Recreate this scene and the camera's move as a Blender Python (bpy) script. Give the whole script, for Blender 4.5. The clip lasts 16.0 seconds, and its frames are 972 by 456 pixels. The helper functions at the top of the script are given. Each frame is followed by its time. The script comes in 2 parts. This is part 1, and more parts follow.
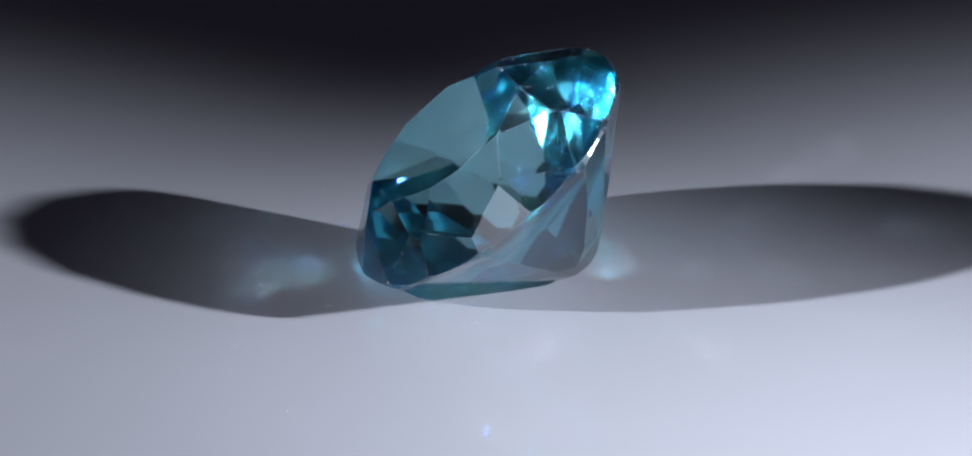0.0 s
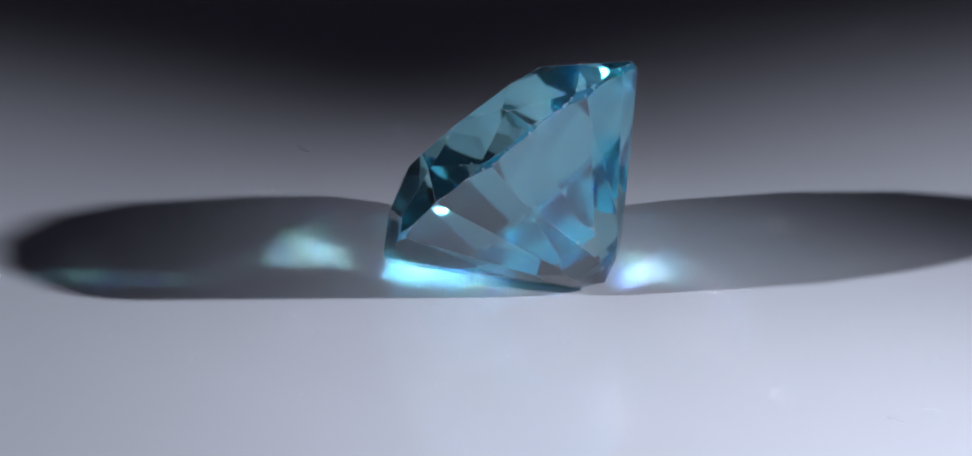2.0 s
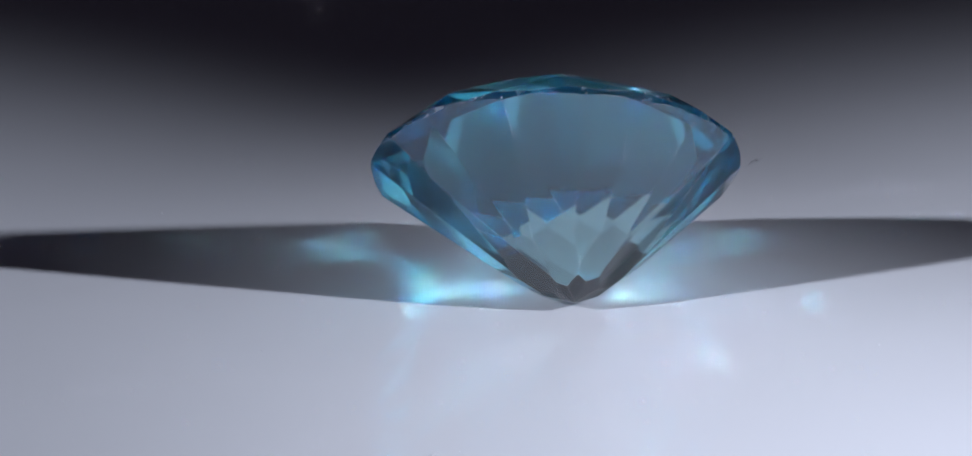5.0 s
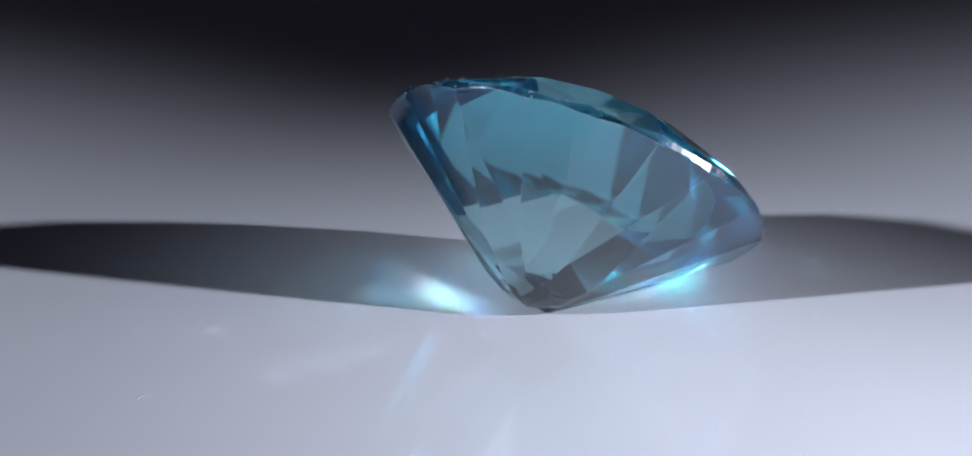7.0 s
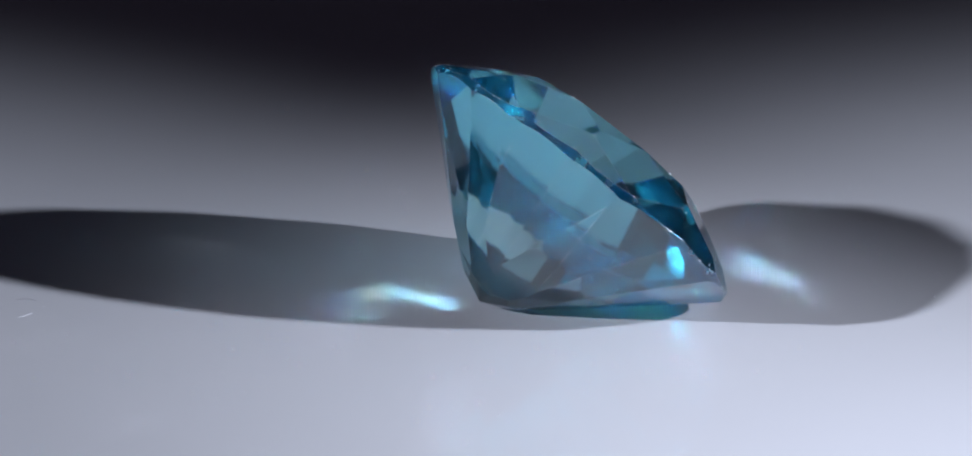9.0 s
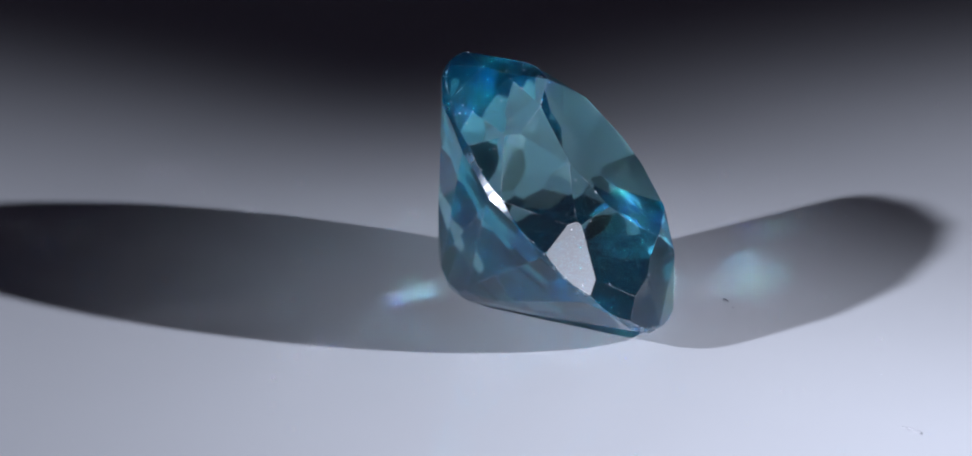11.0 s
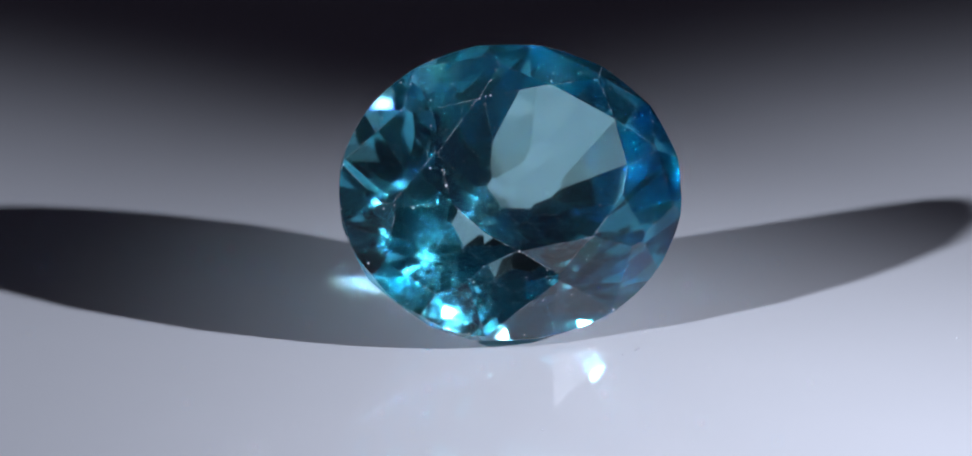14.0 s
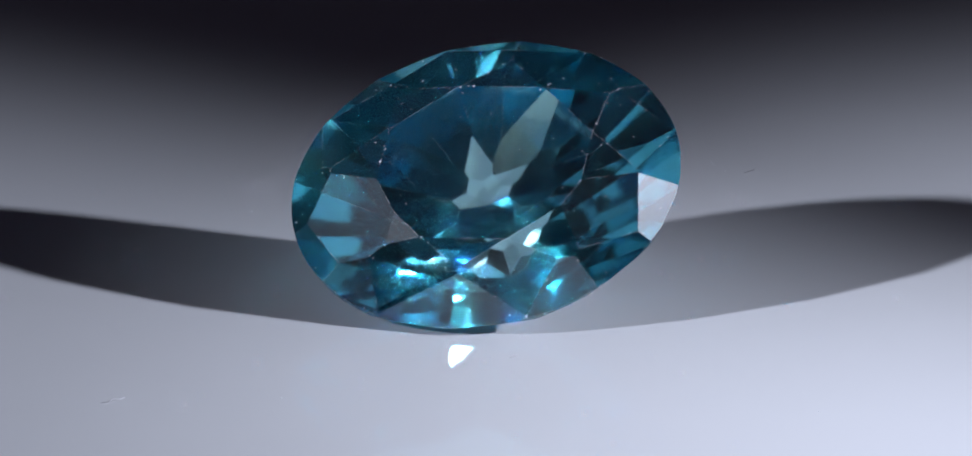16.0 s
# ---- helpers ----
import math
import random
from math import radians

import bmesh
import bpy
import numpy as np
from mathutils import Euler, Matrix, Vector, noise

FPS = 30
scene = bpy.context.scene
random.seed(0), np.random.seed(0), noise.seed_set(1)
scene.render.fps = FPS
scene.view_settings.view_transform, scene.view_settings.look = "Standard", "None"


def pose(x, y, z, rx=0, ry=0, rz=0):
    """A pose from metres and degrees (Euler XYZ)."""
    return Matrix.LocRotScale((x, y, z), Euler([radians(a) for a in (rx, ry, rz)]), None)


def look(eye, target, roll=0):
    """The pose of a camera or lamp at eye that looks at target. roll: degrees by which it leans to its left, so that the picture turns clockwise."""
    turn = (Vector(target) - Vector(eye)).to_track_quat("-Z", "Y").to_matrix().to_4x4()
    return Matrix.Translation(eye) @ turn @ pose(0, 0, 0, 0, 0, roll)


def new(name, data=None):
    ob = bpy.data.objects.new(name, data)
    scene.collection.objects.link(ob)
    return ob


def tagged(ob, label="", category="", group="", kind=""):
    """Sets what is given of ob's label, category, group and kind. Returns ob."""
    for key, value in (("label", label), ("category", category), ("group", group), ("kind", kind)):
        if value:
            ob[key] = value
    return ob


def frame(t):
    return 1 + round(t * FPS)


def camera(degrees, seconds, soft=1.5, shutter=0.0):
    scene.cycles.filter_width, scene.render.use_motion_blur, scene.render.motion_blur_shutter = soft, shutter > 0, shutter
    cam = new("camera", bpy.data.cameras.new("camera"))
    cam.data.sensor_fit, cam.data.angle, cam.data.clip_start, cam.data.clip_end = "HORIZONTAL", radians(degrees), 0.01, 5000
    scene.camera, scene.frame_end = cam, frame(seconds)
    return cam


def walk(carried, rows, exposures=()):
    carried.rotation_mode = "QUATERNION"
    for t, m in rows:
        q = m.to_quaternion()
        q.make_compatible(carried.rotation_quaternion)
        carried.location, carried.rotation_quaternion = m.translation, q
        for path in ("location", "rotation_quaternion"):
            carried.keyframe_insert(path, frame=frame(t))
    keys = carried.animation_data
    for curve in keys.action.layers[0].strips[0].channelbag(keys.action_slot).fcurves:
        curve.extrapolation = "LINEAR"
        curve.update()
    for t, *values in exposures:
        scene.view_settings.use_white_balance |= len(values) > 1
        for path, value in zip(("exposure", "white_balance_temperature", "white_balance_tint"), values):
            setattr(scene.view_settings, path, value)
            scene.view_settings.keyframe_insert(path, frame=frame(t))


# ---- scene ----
# A cut oval stone leans on a slowly turning white plate between two small lamps.
MM = 0.001
SPIN = -18.12          # degrees a second, clockwise from above
SECONDS = 16.0

cam = camera(9.1129, SECONDS, soft=1.7)
EYE = pose(0.0, -149.174 * MM, 49.049 * MM, 72.386, -1.5243, 0.8810)
walk(cam, [(0.0, EYE), (SECONDS, EYE)])

# ---- light ----
world = bpy.data.worlds.new("dark_room")
scene.world = world
world.use_nodes = True
world.node_tree.nodes["Background"].inputs["Color"].default_value = (0.55, 0.48, 0.78, 1)
world.node_tree.nodes["Background"].inputs["Strength"].default_value = 0.035
scene.view_settings.exposure = 0.0
scene.cycles.caustics_refractive = scene.cycles.caustics_reflective = True
scene.cycles.blur_glossy, scene.cycles.sample_clamp_indirect = 0.01, 0
scene.cycles.use_guiding, scene.cycles.guiding_training_samples = True, 64
scene.cycles.max_bounces, scene.cycles.glossy_bounces, scene.cycles.transmission_bounces = 20, 16, 16


def lamp(name, azimuth, height, distance, aim, watts, cone, blend, flat, roll, radius, color):
    """A small spot lamp, given by its direction and distance from the plate's centre."""
    a, e = radians(azimuth), radians(height)
    at = Vector((math.cos(a) * math.cos(e), math.sin(a) * math.cos(e), math.sin(e))) * distance * MM
    data = bpy.data.lights.new(name, "SPOT")
    data.energy, data.color, data.shadow_soft_size = watts, color, radius * MM
    data.spot_size, data.spot_blend = radians(cone), blend
    ob = new(name, data)
    ob.matrix_world = look(at, Vector(aim) * MM, roll) @ Matrix.Diagonal((1, flat, 1, 1))
    return ob


LAMP_WHITE = (0.752, 0.815, 1.0)
lamp("spot_lamp_near", -14.03, 24.15, 153.1, (-11.5, -26.6, 0), 1.52, 37.5, 0.90, 0.581, 19.0, 3.3, LAMP_WHITE)
lamp("spot_lamp_far", 211.29, 24.88, 322.5, (16.3, -5.2, 0), 7.9, 10.7, 0.85, 0.283, -8.7, 7.2, LAMP_WHITE)

# ---- materials ----
BODY = (0.69, 0.94, 0.97)      # what one passage through the stone's surface leaves of red, green and blue
DEEP = (0.44, 0.82, 0.90)      # and one total reflection inside it
HAZE, DULL = 0.10, 0.12        # shares of the light that worn polish scatters, passing and reflected
FIRE = 0.18                    # share that is parted into colours
POLISH = 0.085                 # roughness of the facets


def material(name):
    m = bpy.data.materials.new(name)
    m.use_nodes = True
    nt = m.node_tree
    return m, nt, nt.nodes, nt.links, nt.nodes["Principled BSDF"]


def plate_material():
    m, nt, n, l, bsdf = material("white_glossy_plastic")
    tex = n.new("ShaderNodeTexCoord")
    fine = n.new("ShaderNodeTexNoise")
    fine.inputs["Scale"].default_value, fine.inputs["Detail"].default_value = 900, 6
    broad = n.new("ShaderNodeTexNoise")
    broad.inputs["Scale"].default_value, broad.inputs["Detail"].default_value = 70, 4
    l.new(tex.outputs["Object"], fine.inputs["Vector"])
    l.new(tex.outputs["Object"], broad.inputs["Vector"])
    ramp = n.new("ShaderNodeValToRGB")
    ramp.color_ramp.elements[0].position, ramp.color_ramp.elements[1].position = 0.3, 0.7
    ramp.color_ramp.elements[0].color = (0.79, 0.785, 0.795, 1)
    ramp.color_ramp.elements[1].color = (0.83, 0.825, 0.835, 1)
    l.new(broad.outputs["Fac"], ramp.inputs["Fac"])
    l.new(ramp.outputs["Color"], bsdf.inputs["Base Color"])
    rough = n.new("ShaderNodeMapRange")
    rough.inputs["To Min"].default_value, rough.inputs["To Max"].default_value = 0.025, 0.05
    l.new(fine.outputs["Fac"], rough.inputs["Value"])
    l.new(rough.outputs["Result"], bsdf.inputs["Roughness"])
    bsdf.inputs["Specular IOR Level"].default_value = 0.5
    bump = n.new("ShaderNodeBump")
    bump.inputs["Strength"].default_value, bump.inputs["Distance"].default_value = 0.02, 0.00001
    l.new(fine.outputs["Fac"], bump.inputs["Height"])
    l.new(bump.outputs["Normal"], bsdf.inputs["Normal"])
    return m


def stone_material():
    """Blue zircon: strong refraction, a blue-green body and the split of colours called fire."""
    m, nt, n, l, bsdf = material("blue_zircon")
    n.remove(bsdf)
    out = n["Material Output"]

    def passing(tint, ior, roughness):
        g = n.new("ShaderNodeBsdfRefraction")
        g.inputs["Color"].default_value = (*tint, 1)
        g.inputs["IOR"].default_value, g.inputs["Roughness"].default_value = ior, roughness
        return g

    def mirror(roughness):
        g = n.new("ShaderNodeBsdfGlossy")
        g.inputs["Roughness"].default_value = roughness
        return g

    def joined(kind, first, second, share=None):
        j = n.new(kind)
        l.new(first.outputs[0], j.inputs[-2])
        l.new(second.outputs[0], j.inputs[-1])
        if share is not None:
            j.inputs["Fac"].default_value = share
        return j

    # long, middle and short waves bend by different amounts; worn polish scatters a little of the light
    red, green, blue = BODY
    fire = joined("ShaderNodeAddShader", passing((red, 0, 0), 1.94, POLISH), passing((0, green, 0), 1.97, POLISH))
    fire = joined("ShaderNodeAddShader", fire, passing((0, 0, blue), 2.01, POLISH))
    # zircon shows every edge behind it twice
    double = joined("ShaderNodeMixShader", passing(BODY, 1.945, POLISH), passing(BODY, 1.985, POLISH), 0.5)
    clear_part = joined("ShaderNodeMixShader", double, fire, FIRE)
    inner = joined("ShaderNodeMixShader", clear_part, passing(BODY, 1.97, 0.26), HAZE)

    gloss = n.new("ShaderNodeFresnel")
    gloss.inputs["IOR"].default_value = 1.97
    # gloss on the outside is white; a total reflection inside lengthens the way through the blue body
    whole = n.new("ShaderNodeMath")
    whole.operation = "GREATER_THAN"
    whole.inputs[1].default_value = 0.97
    l.new(gloss.outputs[0], whole.inputs[0])
    tint = n.new("ShaderNodeMixRGB")
    tint.inputs["Color1"].default_value, tint.inputs["Color2"].default_value = (1, 1, 1, 1), (*DEEP, 1)
    l.new(whole.outputs[0], tint.inputs["Fac"])
    clear, dull = mirror(0.07), mirror(0.26)
    clear.distribution = "BECKMANN"
    for g in (clear, dull):
        l.new(tint.outputs["Color"], g.inputs["Color"])
    last = joined("ShaderNodeMixShader", inner, joined("ShaderNodeMixShader", clear, dull, DULL), 0.1)
    l.new(gloss.outputs[0], last.inputs["Fac"])
    l.new(last.outputs[0], out.inputs["Surface"])
    return m


def worn_edge_material():
    """The facet edges: polished in places, chipped and whitish in others."""
    m, nt, n, l, bsdf = material("worn_facet_edge")
    bsdf.inputs["Base Color"].default_value = (0.88, 0.92, 0.93, 1)
    bsdf.inputs["Roughness"].default_value = 0.45
    bsdf.inputs["IOR"].default_value = 1.93
    g = n.new("ShaderNodeBsdfGlass")
    g.inputs["Color"].default_value = (0.75, 0.92, 0.97, 1)
    g.inputs["IOR"].default_value, g.inputs["Roughness"].default_value = 1.93, 0.15
    tex, noise_tex, ramp, mix = n.new("ShaderNodeTexCoord"), n.new("ShaderNodeTexNoise"), n.new("ShaderNodeValToRGB"), n.new("ShaderNodeMixShader")
    noise_tex.inputs["Scale"].default_value, noise_tex.inputs["Detail"].default_value = 1400, 6
    ramp.color_ramp.elements[0].position, ramp.color_ramp.elements[1].position = 0.47, 0.52
    l.new(tex.outputs["Object"], noise_tex.inputs["Vector"])
    l.new(noise_tex.outputs["Fac"], ramp.inputs["Fac"])
    l.new(ramp.outputs["Color"], mix.inputs["Fac"])
    l.new(g.outputs[0], mix.inputs[1])
    l.new(bsdf.outputs[0], mix.inputs[2])
    l.new(mix.outputs[0], n["Material Output"].inputs["Surface"])
    return m


def ground_material():
    """The girdle: ground and never polished, so it stays frosted."""
    m, nt, n, l, bsdf = material("frosted_girdle")
    tex, grain, ramp = n.new("ShaderNodeTexCoord"), n.new("ShaderNodeTexNoise"), n.new("ShaderNodeMapRange")
    grain.inputs["Scale"].default_value, grain.inputs["Detail"].default_value = 1800, 5
    ramp.inputs["From Min"].default_value, ramp.inputs["From Max"].default_value = 0.35, 0.65
    ramp.inputs["To Min"].default_value, ramp.inputs["To Max"].default_value = 0.14, 0.30
    l.new(tex.outputs["Object"], grain.inputs["Vector"])
    l.new(grain.outputs["Fac"], ramp.inputs["Value"])
    l.new(ramp.outputs["Result"], bsdf.inputs["Roughness"])
    bsdf.inputs["Base Color"].default_value = (0.42, 0.78, 0.87, 1)
    bsdf.inputs["Transmission Weight"].default_value = 1.0
    bsdf.inputs["IOR"].default_value = 1.97
    return m


def plain_material(name, color, roughness, scale=300):
    m, nt, n, l, bsdf = material(name)
    noise_tex = n.new("ShaderNodeTexNoise")
    noise_tex.inputs["Scale"].default_value = scale
    mix = n.new("ShaderNodeMixRGB")
    mix.inputs["Color1"].default_value = (*[c * 0.8 for c in color], 1)
    mix.inputs["Color2"].default_value = (*[c * 1.2 for c in color], 1)
    l.new(noise_tex.outputs["Fac"], mix.inputs["Fac"])
    l.new(mix.outputs["Color"], bsdf.inputs["Base Color"])
    bsdf.inputs["Roughness"].default_value = roughness
    return m


WHITE = plate_material()
STONE = stone_material()
WORN = worn_edge_material()
GROUND = ground_material()
DARK = plain_material("black_cloth", (0.02, 0.02, 0.022), 0.9, 40)
FIBRE = plain_material("dark_lint", (0.56, 0.54, 0.56), 0.8, 4000)
FLAKE = plain_material("pale_inclusion", (0.62, 0.72, 0.76), 0.4, 6000)
NICK = plain_material("pale_chip", (0.82, 0.88, 0.90), 0.35, 6000)
DUST = plain_material("pale_dust", (0.80, 0.80, 0.82), 0.7, 4000)

# ---- structure ----


def mesh_object(name, bm, mat):
    me = bpy.data.meshes.new(name)
    bm.to_mesh(me)
    bm.free()
    me.materials.append(mat)
    return new(name, me)


def disc(radius, thick, bevel, segments=128):
    bm = bmesh.new()
    bmesh.ops.create_cone(bm, cap_ends=True, segments=segments, radius1=radius, radius2=radius, depth=thick)
    bmesh.ops.translate(bm, vec=(0, 0, -thick / 2), verts=bm.verts)
    rim = [e for e in bm.edges if len(e.link_faces) == 2 and any(len(f.verts) > 4 for f in e.link_faces)]
    bmesh.ops.bevel(bm, geom=rim, offset=bevel, segments=3, profile=0.5, affect="EDGES")
    return bm


turntable = tagged(mesh_object("turntable", disc(75 * MM, 6 * MM, 1.2 * MM), WHITE),
                   "round glossy white plastic turntable plate, turning", "turntable")


def table_top():
    bm = bmesh.new()
    bmesh.ops.create_grid(bm, x_segments=2, y_segments=2, size=450 * MM)
    bmesh.ops.translate(bm, vec=(0, 0, -6.2 * MM), verts=bm.verts)
    return tagged(mesh_object("floor", bm, DARK), "black cloth-covered table top under the turntable", "table top", kind="structure")


table_top()


def curtain(name, size, thick, at, turn):
    """A dark cloth wall round the table, with shallow folds."""
    bm = bmesh.new()
    n = 60
    rows = []
    for k in range(n + 1):
        x = (k / n - 0.5) * size
        y = 0.009 * math.sin(k * 1.7) + 0.004 * math.sin(k * 4.1)
        rows.append([bm.verts.new((x, y + d, z)) for d in (0, thick) for z in (-0.01, 0.40)])
    for p, q in zip(rows, rows[1:]):
        for i, j in ((0, 1), (1, 3), (3, 2), (2, 0)):
            bm.faces.new((p[i], q[i], q[j], p[j]))
    bm.faces.new((rows[0][0], rows[0][1], rows[0][3], rows[0][2]))
    bm.faces.new((rows[-1][0], rows[-1][2], rows[-1][3], rows[-1][1]))
    bmesh.ops.recalc_face_normals(bm, faces=bm.faces)
    ob = tagged(mesh_object(name, bm, DARK), "black cloth hanging round the table", "backdrop", kind="structure")
    ob.matrix_world = pose(at[0], at[1], 0, 0, 0, turn)
    return ob


curtain("wall_north", 0.84, 0.004, (0, 0.42), 0)
curtain("wall_south", 0.84, 0.004, (0, -0.42), 180)
curtain("wall_east", 0.84, 0.004, (0.42, 0), 270)
curtain("wall_west", 0.84, 0.004, (-0.42, 0), 90)

# ---- the stone ----
LONG, WIDE = 5.04, 4.055            # half axes, mm
CROWN, GIRDLE = 1.33, 0.22
TABLE, STAR = 0.572, 0.80
STEEP, FLAT, BREAK, CULET = 4.58, 3.70, 0.572, 0.15   # pavilion slopes, and the radii where they change


HAND = random.Random(11)     # a hand-held cut is never quite even


def cut(bm, a, b, c, slip=0.006, steep=1.0, turn=0.0):
    """Cuts off what lies outside the plane through three points, away from the axis."""
    a, b, c = Vector(a), Vector(b), Vector(c)
    normal = (b - a).cross(c - a).normalized()
    if normal.dot(a) < 0:
        normal.negate()
    normal = Matrix.Rotation(radians(turn), 3, "Z") @ Vector((normal.x * steep, normal.y * steep, normal.z))
    normal = (normal.normalized() + Vector([HAND.uniform(-slip, slip) for _ in range(3)])).normalized()
    bmesh.ops.bisect_plane(bm, geom=bm.verts[:] + bm.edges[:] + bm.faces[:], dist=1e-6, plane_co=a, plane_no=normal, clear_outer=True)
    rim = [e for e in bm.edges if e.is_boundary]
    if rim:
        bmesh.ops.contextual_create(bm, geom=rim)


# crown facets that were cut steeper or flatter than the rest, or turned aside, and a pavilion facet turned aside
UNEVEN = {180: (0.86, 8.5), 247.5: (0.695, 0.0), 315: (0.84, 0.0), 292.5: (1.04, 0.0)}
ASKEW = {45: 4.0}


def polar(r, degrees, z):
    return (r * math.cos(radians(degrees)), r * math.sin(radians(degrees)), z)


def gemstone():
    """An oval brilliant: a round brilliant of radius 1 cut plane by plane, then stretched to the oval."""
    bm = bmesh.new()
    bmesh.ops.create_cone(bm, cap_ends=True, segments=96, radius1=1, radius2=1, depth=2 * 6.0)
    up, low = GIRDLE / 2, -GIRDLE / 2
    half = math.cos(radians(22.5))
    slope = CROWN / (1 - TABLE)
    top = up + CROWN
    star_z = up + (1 - STAR * half) * slope
    break_z = low - (1 - BREAK) * STEEP

    def corner(degrees):
        # the table sits a little off the middle
        return Vector(polar(TABLE, degrees, top)) + Vector((0, -0.035, 0))

    def slant(degrees, r, z, fall):
        """A pavilion facet that faces out at an angle, through (r, z), and falls to the axis."""
        p = Vector(polar(r, degrees, z))
        cut(bm, p, (0, 0, z - r * fall), p + Vector(polar(1, degrees + 90, 0)), slip=0.012)

    cut(bm, (0, 0, top), (1, 0, top), (0, 1, top), 0)
    for k in range(8):
        main, between = 45 * k, 22.5 + 45 * k
        # crown mains, stars and upper halves
        p = Vector(polar(1, main, up))
        steep, turn = UNEVEN.get(main, (1.0, 0.0))
        cut(bm, p.lerp(corner(main), 0.45), p, p + Vector(polar(1, main + 90, 0)), steep=steep, turn=turn)
        star = polar(STAR, between, star_z)
        steep, turn = UNEVEN.get(between, (1.0, 0.0))
        cut(bm, corner(main), corner(main + 45), star, steep=steep, turn=turn)
        cut(bm, polar(1, main, up), polar(1, between, up), star)
        cut(bm, polar(1, main + 45, up), polar(1, between, up), star)
        # pavilion: steep halves under the girdle, flatter mains, a blunt point
        slant(main - 11.25, 1, low, STEEP)
        slant(main + 11.25, 1, low, STEEP)
        slant(between, 0.76, low - (1 - 0.76 * math.cos(radians(11.25))) * STEEP + 0.03, 4.15)
        slant(main, BREAK, break_z, FLAT)
        # long halves that reach in towards the point and leave the mains as narrow kites
        slant(main - 14, 0.38, low - 2.645, 4.38)
        slant(main + 14, 0.38, low - 2.645, 4.38)
        slant(main + ASKEW.get(main, 0.0), 0.895, low - 0.50, 4.20)
        slant(between, 0.930, low - 0.35, 4.30)
        slant(between, CULET, break_z - (BREAK - CULET) * FLAT + 0.02, 2.2)
    bmesh.ops.remove_doubles(bm, verts=bm.verts, dist=2e-4)
    bmesh.ops.dissolve_limit(bm, angle_limit=radians(0.3), verts=bm.verts, edges=bm.edges)
    bmesh.ops.scale(bm, vec=(LONG, WIDE, 1), verts=bm.verts)
    sharp = [e for e in bm.edges if len(e.link_faces) == 2 and e.calc_face_angle(0) > radians(6)]
    bmesh.ops.bevel(bm, geom=sharp, offset=0.030, segments=1, affect="EDGES", clamp_overlap=True, material=1)
    bmesh.ops.recalc_face_normals(bm, faces=bm.faces)
    bmesh.ops.scale(bm, vec=(MM, MM, MM), verts=bm.verts)
    thing = tagged(new("gemstone"), "transparent blue-green oval faceted gemstone leaning on its side", "gemstone")

    def zone(face):
        z = face.calc_center_median().z / MM
        if face.normal.z > 0.999 and z > top - 0.1:
            return "table_facet"
        if abs(z) < GIRDLE / 2 + 0.02 and abs(face.normal.z) < 0.5:
            return "girdle"
        return "crown" if z > 0 else "pavilion"

    zones = [zone(face) for face in bm.faces]
    for name, label in (("table_facet", "flat polished top facet"), ("crown", "blue-green facets between girdle and table"),
                        ("girdle", "narrow worn rim of the stone"), ("pavilion", "steep facets that run to a blunt point")):
        piece = bm.copy()
        piece.faces.ensure_lookup_table()
        bmesh.ops.delete(piece, geom=[f for f, where in zip(piece.faces[:], zones) if where != name], context="FACES")
        ob = mesh_object(name, piece, GROUND if name == "girdle" else STONE)
        ob.data.materials.append(WORN)
        ob.parent = thing
        tagged(ob, label)
    bm.free()
    return thing


stone = gemstone()


def inclusions(thing, count):
    """Tiny pale flakes and needles inside the stone, each a flat shard, all in one mesh."""
    rnd = random.Random(5)
    bm = bmesh.new()
    made = 0
    while made < count:
        p = Vector((rnd.uniform(-1, 1), rnd.uniform(-1, 1), rnd.uniform(-2.4, 0.9)))
        room = 1 - p.z / 1.5 * 0.43 if p.z > 0 else 1 + p.z / 3.7
        if math.hypot(p.x, p.y) > room * 0.82:
            continue
        made += 1
        size = rnd.uniform(0.008, 0.022) * (2.2 if made % 9 == 0 else 1)
        turn = Euler([rnd.uniform(0, 6.28) for _ in range(3)]).to_matrix()
        shard = [Vector((-1, 0, 0)), Vector((0.2, 0.35, 0)), Vector((1.1, 0, 0)), Vector((-0.1, -0.3, 0)), Vector((0.1, 0, 0.15)), Vector((0.1, 0, -0.15))]
        v = [bm.verts.new((Vector((p.x * LONG, p.y * WIDE, p.z)) + turn @ (q * size)) * MM) for q in shard]
        for i in range(4):
            bm.faces.new((v[i], v[(i + 1) % 4], v[4]))
            bm.faces.new((v[(i + 1) % 4], v[i], v[5]))
    ob = mesh_object("inclusions", bm, FLAKE)
    ob.parent = thing
    return tagged(ob, "tiny pale flakes inside the gemstone", kind="stuff")


inclusions(stone, 130)


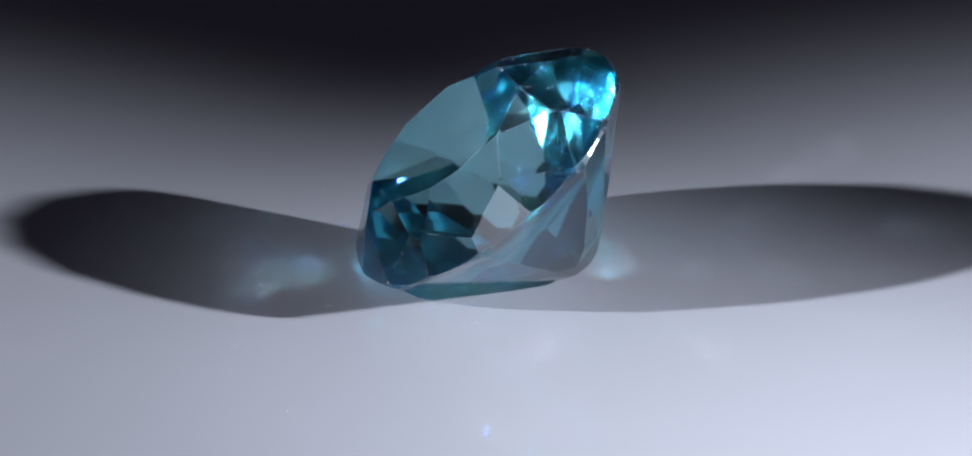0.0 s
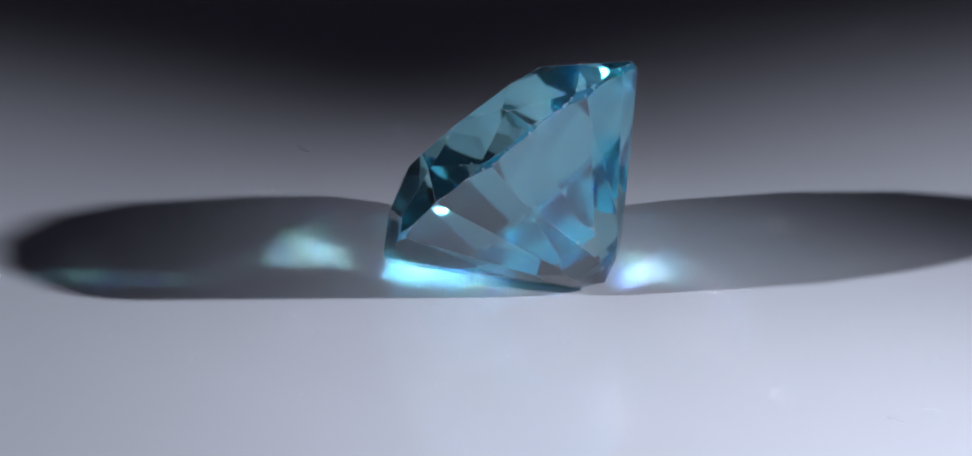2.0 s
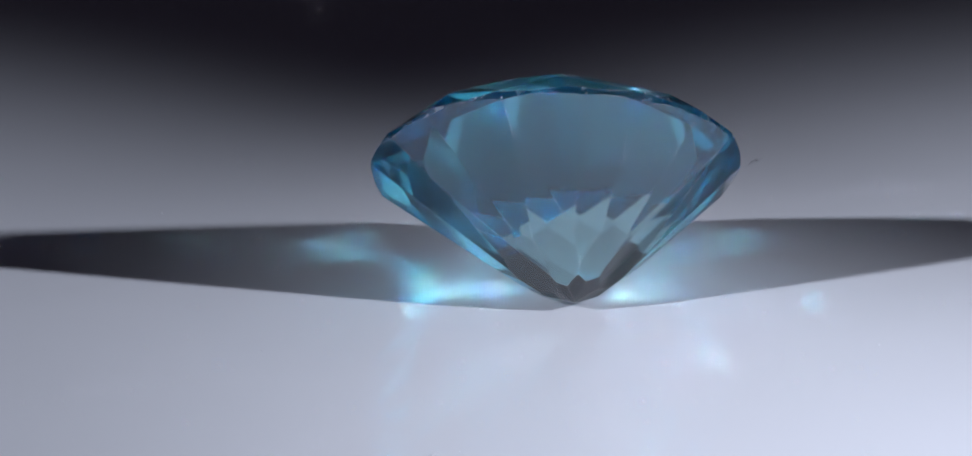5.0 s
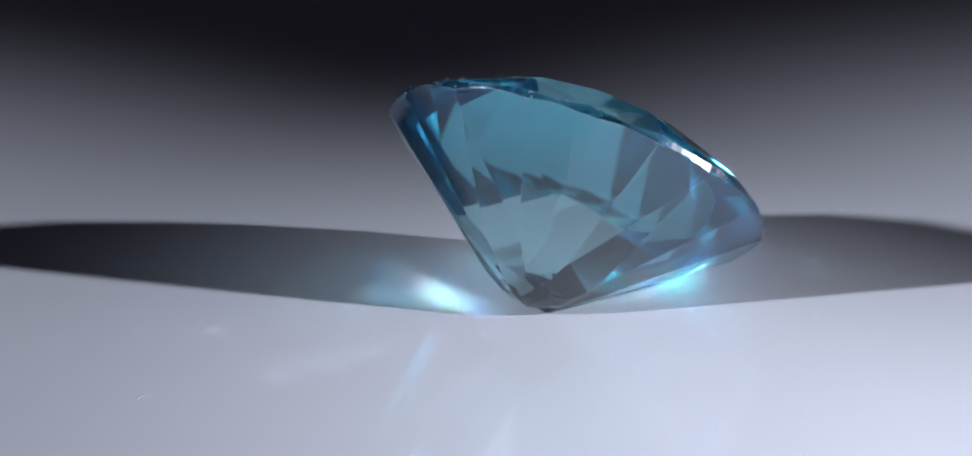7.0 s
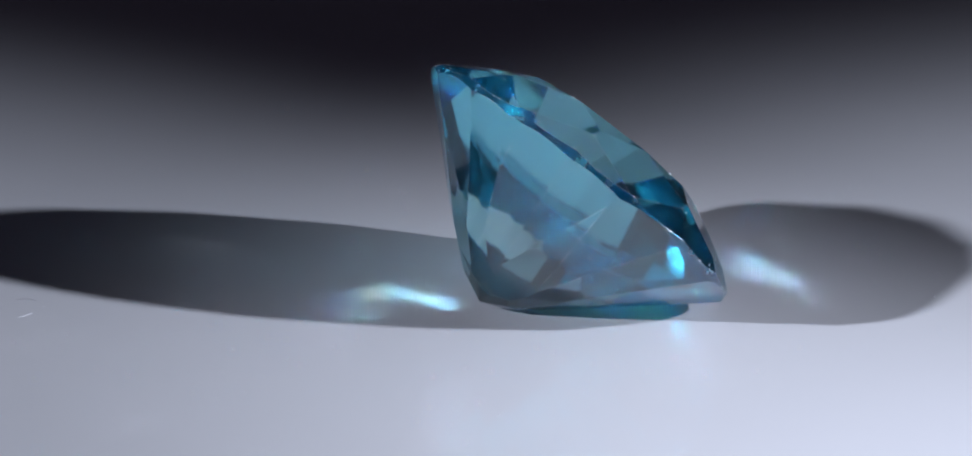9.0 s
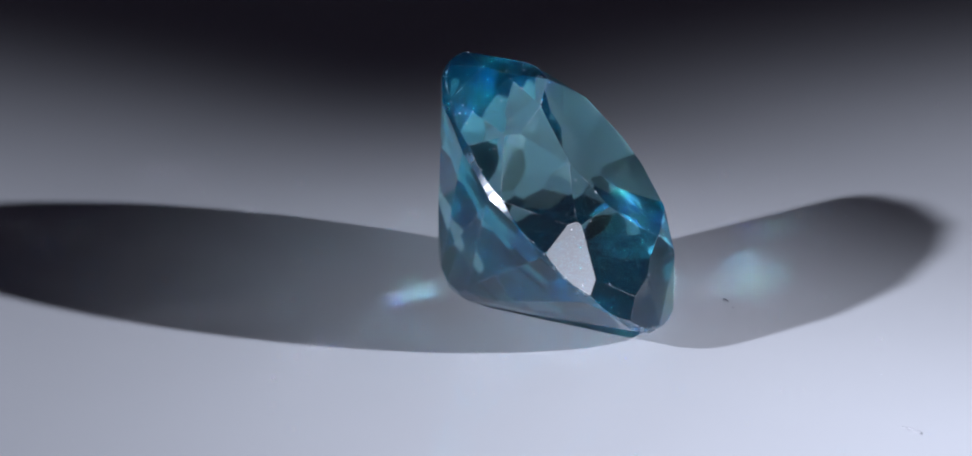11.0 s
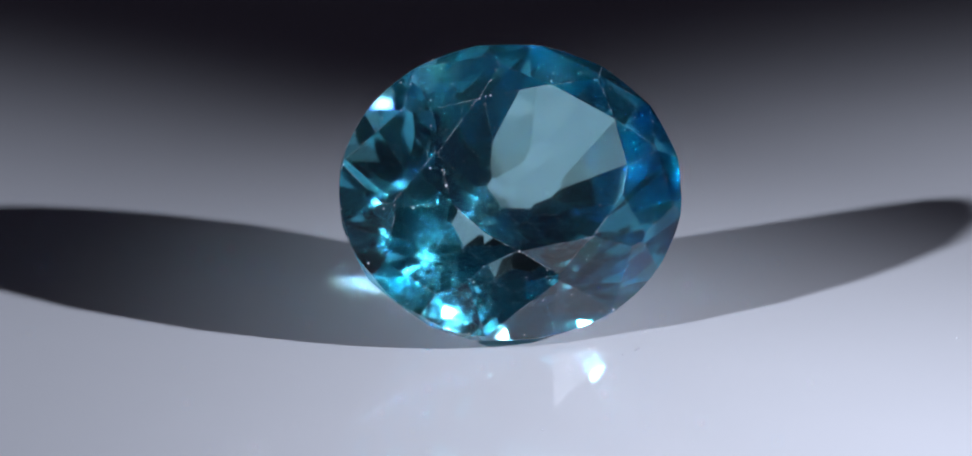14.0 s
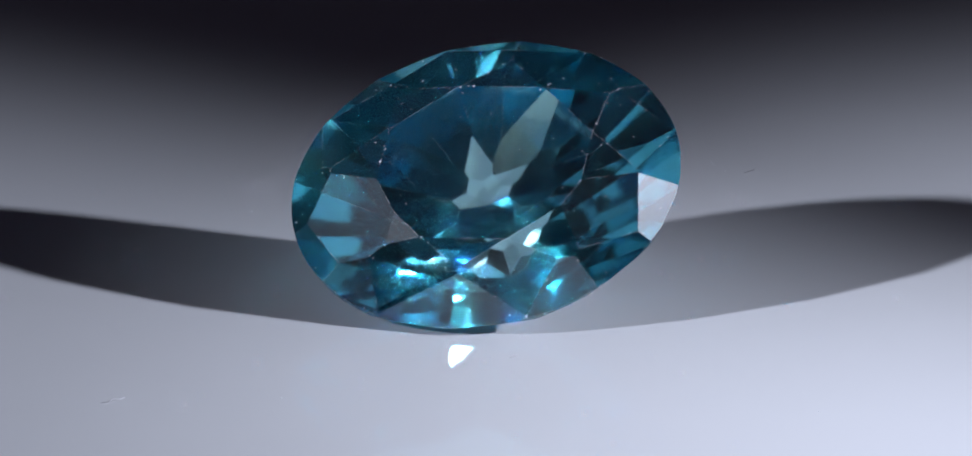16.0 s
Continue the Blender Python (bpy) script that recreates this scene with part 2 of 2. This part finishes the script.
def surface_dust(thing, count):
    """Tiny white chips and dust caught on the facets of the crown and the girdle, in one mesh."""
    rnd = random.Random(21)
    bm = bmesh.new()
    faces = [(p, part.data) for part in thing.children if part.name in ("table_facet", "crown", "girdle", "pavilion")
             for p in part.data.polygons if p.material_index == 0 and p.center.z > -0.2 * MM]
    weights = [p.area ** 0.6 for p, _ in faces]
    for face, data in rnd.choices(faces, weights, k=count):
        corners = [data.vertices[i].co for i in face.vertices]
        k = rnd.randrange(len(corners))
        on_edge = corners[k].lerp(corners[k - 1], rnd.random())
        # most sit close to a facet edge
        p = on_edge.lerp(face.center, rnd.random() ** 4) + face.normal * 0.002 * MM
        across = face.normal.orthogonal().normalized()
        along = face.normal.cross(across)
        size = rnd.uniform(0.012, 0.030) * (1.8 if rnd.random() < 0.08 else 1) * MM
        spin = rnd.uniform(0, 6.28)
        ring = []
        for i in range(5):
            a = spin + i * 1.2566 + rnd.uniform(-0.3, 0.3)
            r = size * rnd.uniform(0.5, 1.2)
            ring.append(bm.verts.new(p + across * math.cos(a) * r + along * math.sin(a) * r * 0.7))
        tip = bm.verts.new(p + face.normal * size * 0.5)
        for i in range(5):
            bm.faces.new((ring[i], ring[(i + 1) % 5], tip))
        bm.faces.new(ring[::-1])
    ob = mesh_object("surface_dust", bm, NICK)
    ob.parent = thing
    return tagged(ob, "tiny white nicks and dust along the facet edges", kind="stuff")


surface_dust(stone, 130)
LEAN = (Matrix.Rotation(radians(-7.50), 4, "Z") @ Matrix.Rotation(radians(44.26), 4, "X") @ Matrix.Rotation(radians(21.72), 4, "Z"))
lift = -min((LEAN @ v.co).z for part in stone.children for v in part.data.vertices)
STONE_POSE = Matrix.Translation((-1.0531 * MM, -0.7780 * MM, lift)) @ LEAN


# ---- lint and dust on the plate ----


def on_plate(radius, degrees, turn=0.0, height=0.0):
    """A place on the plate at the clip's end, in mm from its centre."""
    x, y, _ = polar(radius * MM, degrees, 0)
    return pose(x, y, height * MM, 0, 0, turn)


def fibre(points, thick, mat, label):
    """A thin hair: a round tube swept along bent points, tapered at both ends (mm)."""
    bm = bmesh.new()
    path = [Vector(p) * MM for p in points]
    # smooth the bends
    for _ in range(2):
        fine = [path[0]]
        for p, q in zip(path, path[1:]):
            fine += [p.lerp(q, 0.25), p.lerp(q, 0.75)]
        path = fine + [path[-1]]
    rings = []
    for i, p in enumerate(path):
        d = (path[min(i + 1, len(path) - 1)] - path[max(i - 1, 0)]).normalized()
        side = d.cross(Vector((0, 0, 1))).normalized()
        up = side.cross(d)
        f = i / (len(path) - 1)
        r = thick * MM * (0.35 + 0.65 * math.sin(math.pi * min(max(f, 0.04), 0.96)) ** 0.5)
        rings.append([bm.verts.new(p + (side * math.cos(a) + up * math.sin(a)) * r) for a in [k * math.pi / 3 for k in range(6)]])
    for p, q in zip(rings, rings[1:]):
        for k in range(6):
            bm.faces.new((p[k], p[(k + 1) % 6], q[(k + 1) % 6], q[k]))
    bm.faces.new(rings[0][::-1])
    bm.faces.new(rings[-1])
    bmesh.ops.recalc_face_normals(bm, faces=bm.faces)
    return tagged(mesh_object("lint_fibre", bm, mat), label, "fibre")


def speck(size, seed, mat, label):
    """A crumb of dust: a lumpy, flattened grain (mm)."""
    rnd = random.Random(seed)
    bm = bmesh.new()
    bmesh.ops.create_icosphere(bm, subdivisions=2, radius=size * MM)
    for v in bm.verts:
        v.co *= 1 + rnd.uniform(-0.3, 0.3)
        v.co.z *= 0.5
    low = min(v.co.z for v in bm.verts)
    bmesh.ops.translate(bm, vec=(0, 0, -low), verts=bm.verts)
    return tagged(mesh_object("dust_speck", bm, mat), label, "dust")


ON_PLATE = []
# bent dark hairs
ON_PLATE.append((fibre([(-0.28, 0.05, 0.01), (-0.1, -0.03, 0.03), (0.1, -0.04, 0.03), (0.3, 0.06, 0.01)], 0.009, FIBRE,
                       "short curved dark lint hair on the white plate"), on_plate(12.83, 61.5, 55)))
ON_PLATE.append((fibre([(-0.34, -0.02, 0.01), (-0.12, -0.10, 0.02), (0.0, 0.06, 0.05), (0.16, 0.0, 0.02), (0.36, 0.17, 0.01)], 0.010, FIBRE,
                       "crooked dark lint hair on the white plate"), on_plate(13.67, 223.6, 25)))
ON_PLATE.append((fibre([(-0.22, -0.12, 0.005), (0.0, 0.0, 0.015), (0.22, 0.05, 0.005)], 0.005, DUST,
                       "short pale lint hair on the white plate"), on_plate(12.95, 67.0, 80)))
ON_PLATE.append((fibre([(-0.11, -0.04, 0.012), (0.02, 0.0, 0.03), (0.12, 0.05, 0.012)], 0.016, FIBRE,
                       "small dark fleck of lint beside the gemstone"), on_plate(5.2, 267.5, 10)))
for r, a, size, seed, mat in ((12.41, 64.1, 0.018, 2, DUST), (10.61, 236.6, 0.026, 3, DUST), (5.41, 261.4, 0.022, 4, FIBRE),
                              (9.6, 140.0, 0.022, 5, DUST), (11.3, 310.0, 0.024, 6, DUST), (8.4, 20.0, 0.018, 7, FIBRE)):
    ON_PLATE.append((speck(size, seed, mat, "tiny dark dust speck on the white plate" if mat is FIBRE else "tiny pale dust speck on the white plate"),
                     on_plate(r, a)))


def motions():
    """The plate turns evenly and carries all that lies on it."""
    steps = [i * 0.25 for i in range(65)]
    for ob, rest in [(turntable, Matrix.Identity(4)), (stone, STONE_POSE)] + ON_PLATE:
        walk(ob, [(t, Matrix.Rotation(radians(SPIN * (t - SECONDS)), 4, "Z") @ rest) for t in steps])


motions()
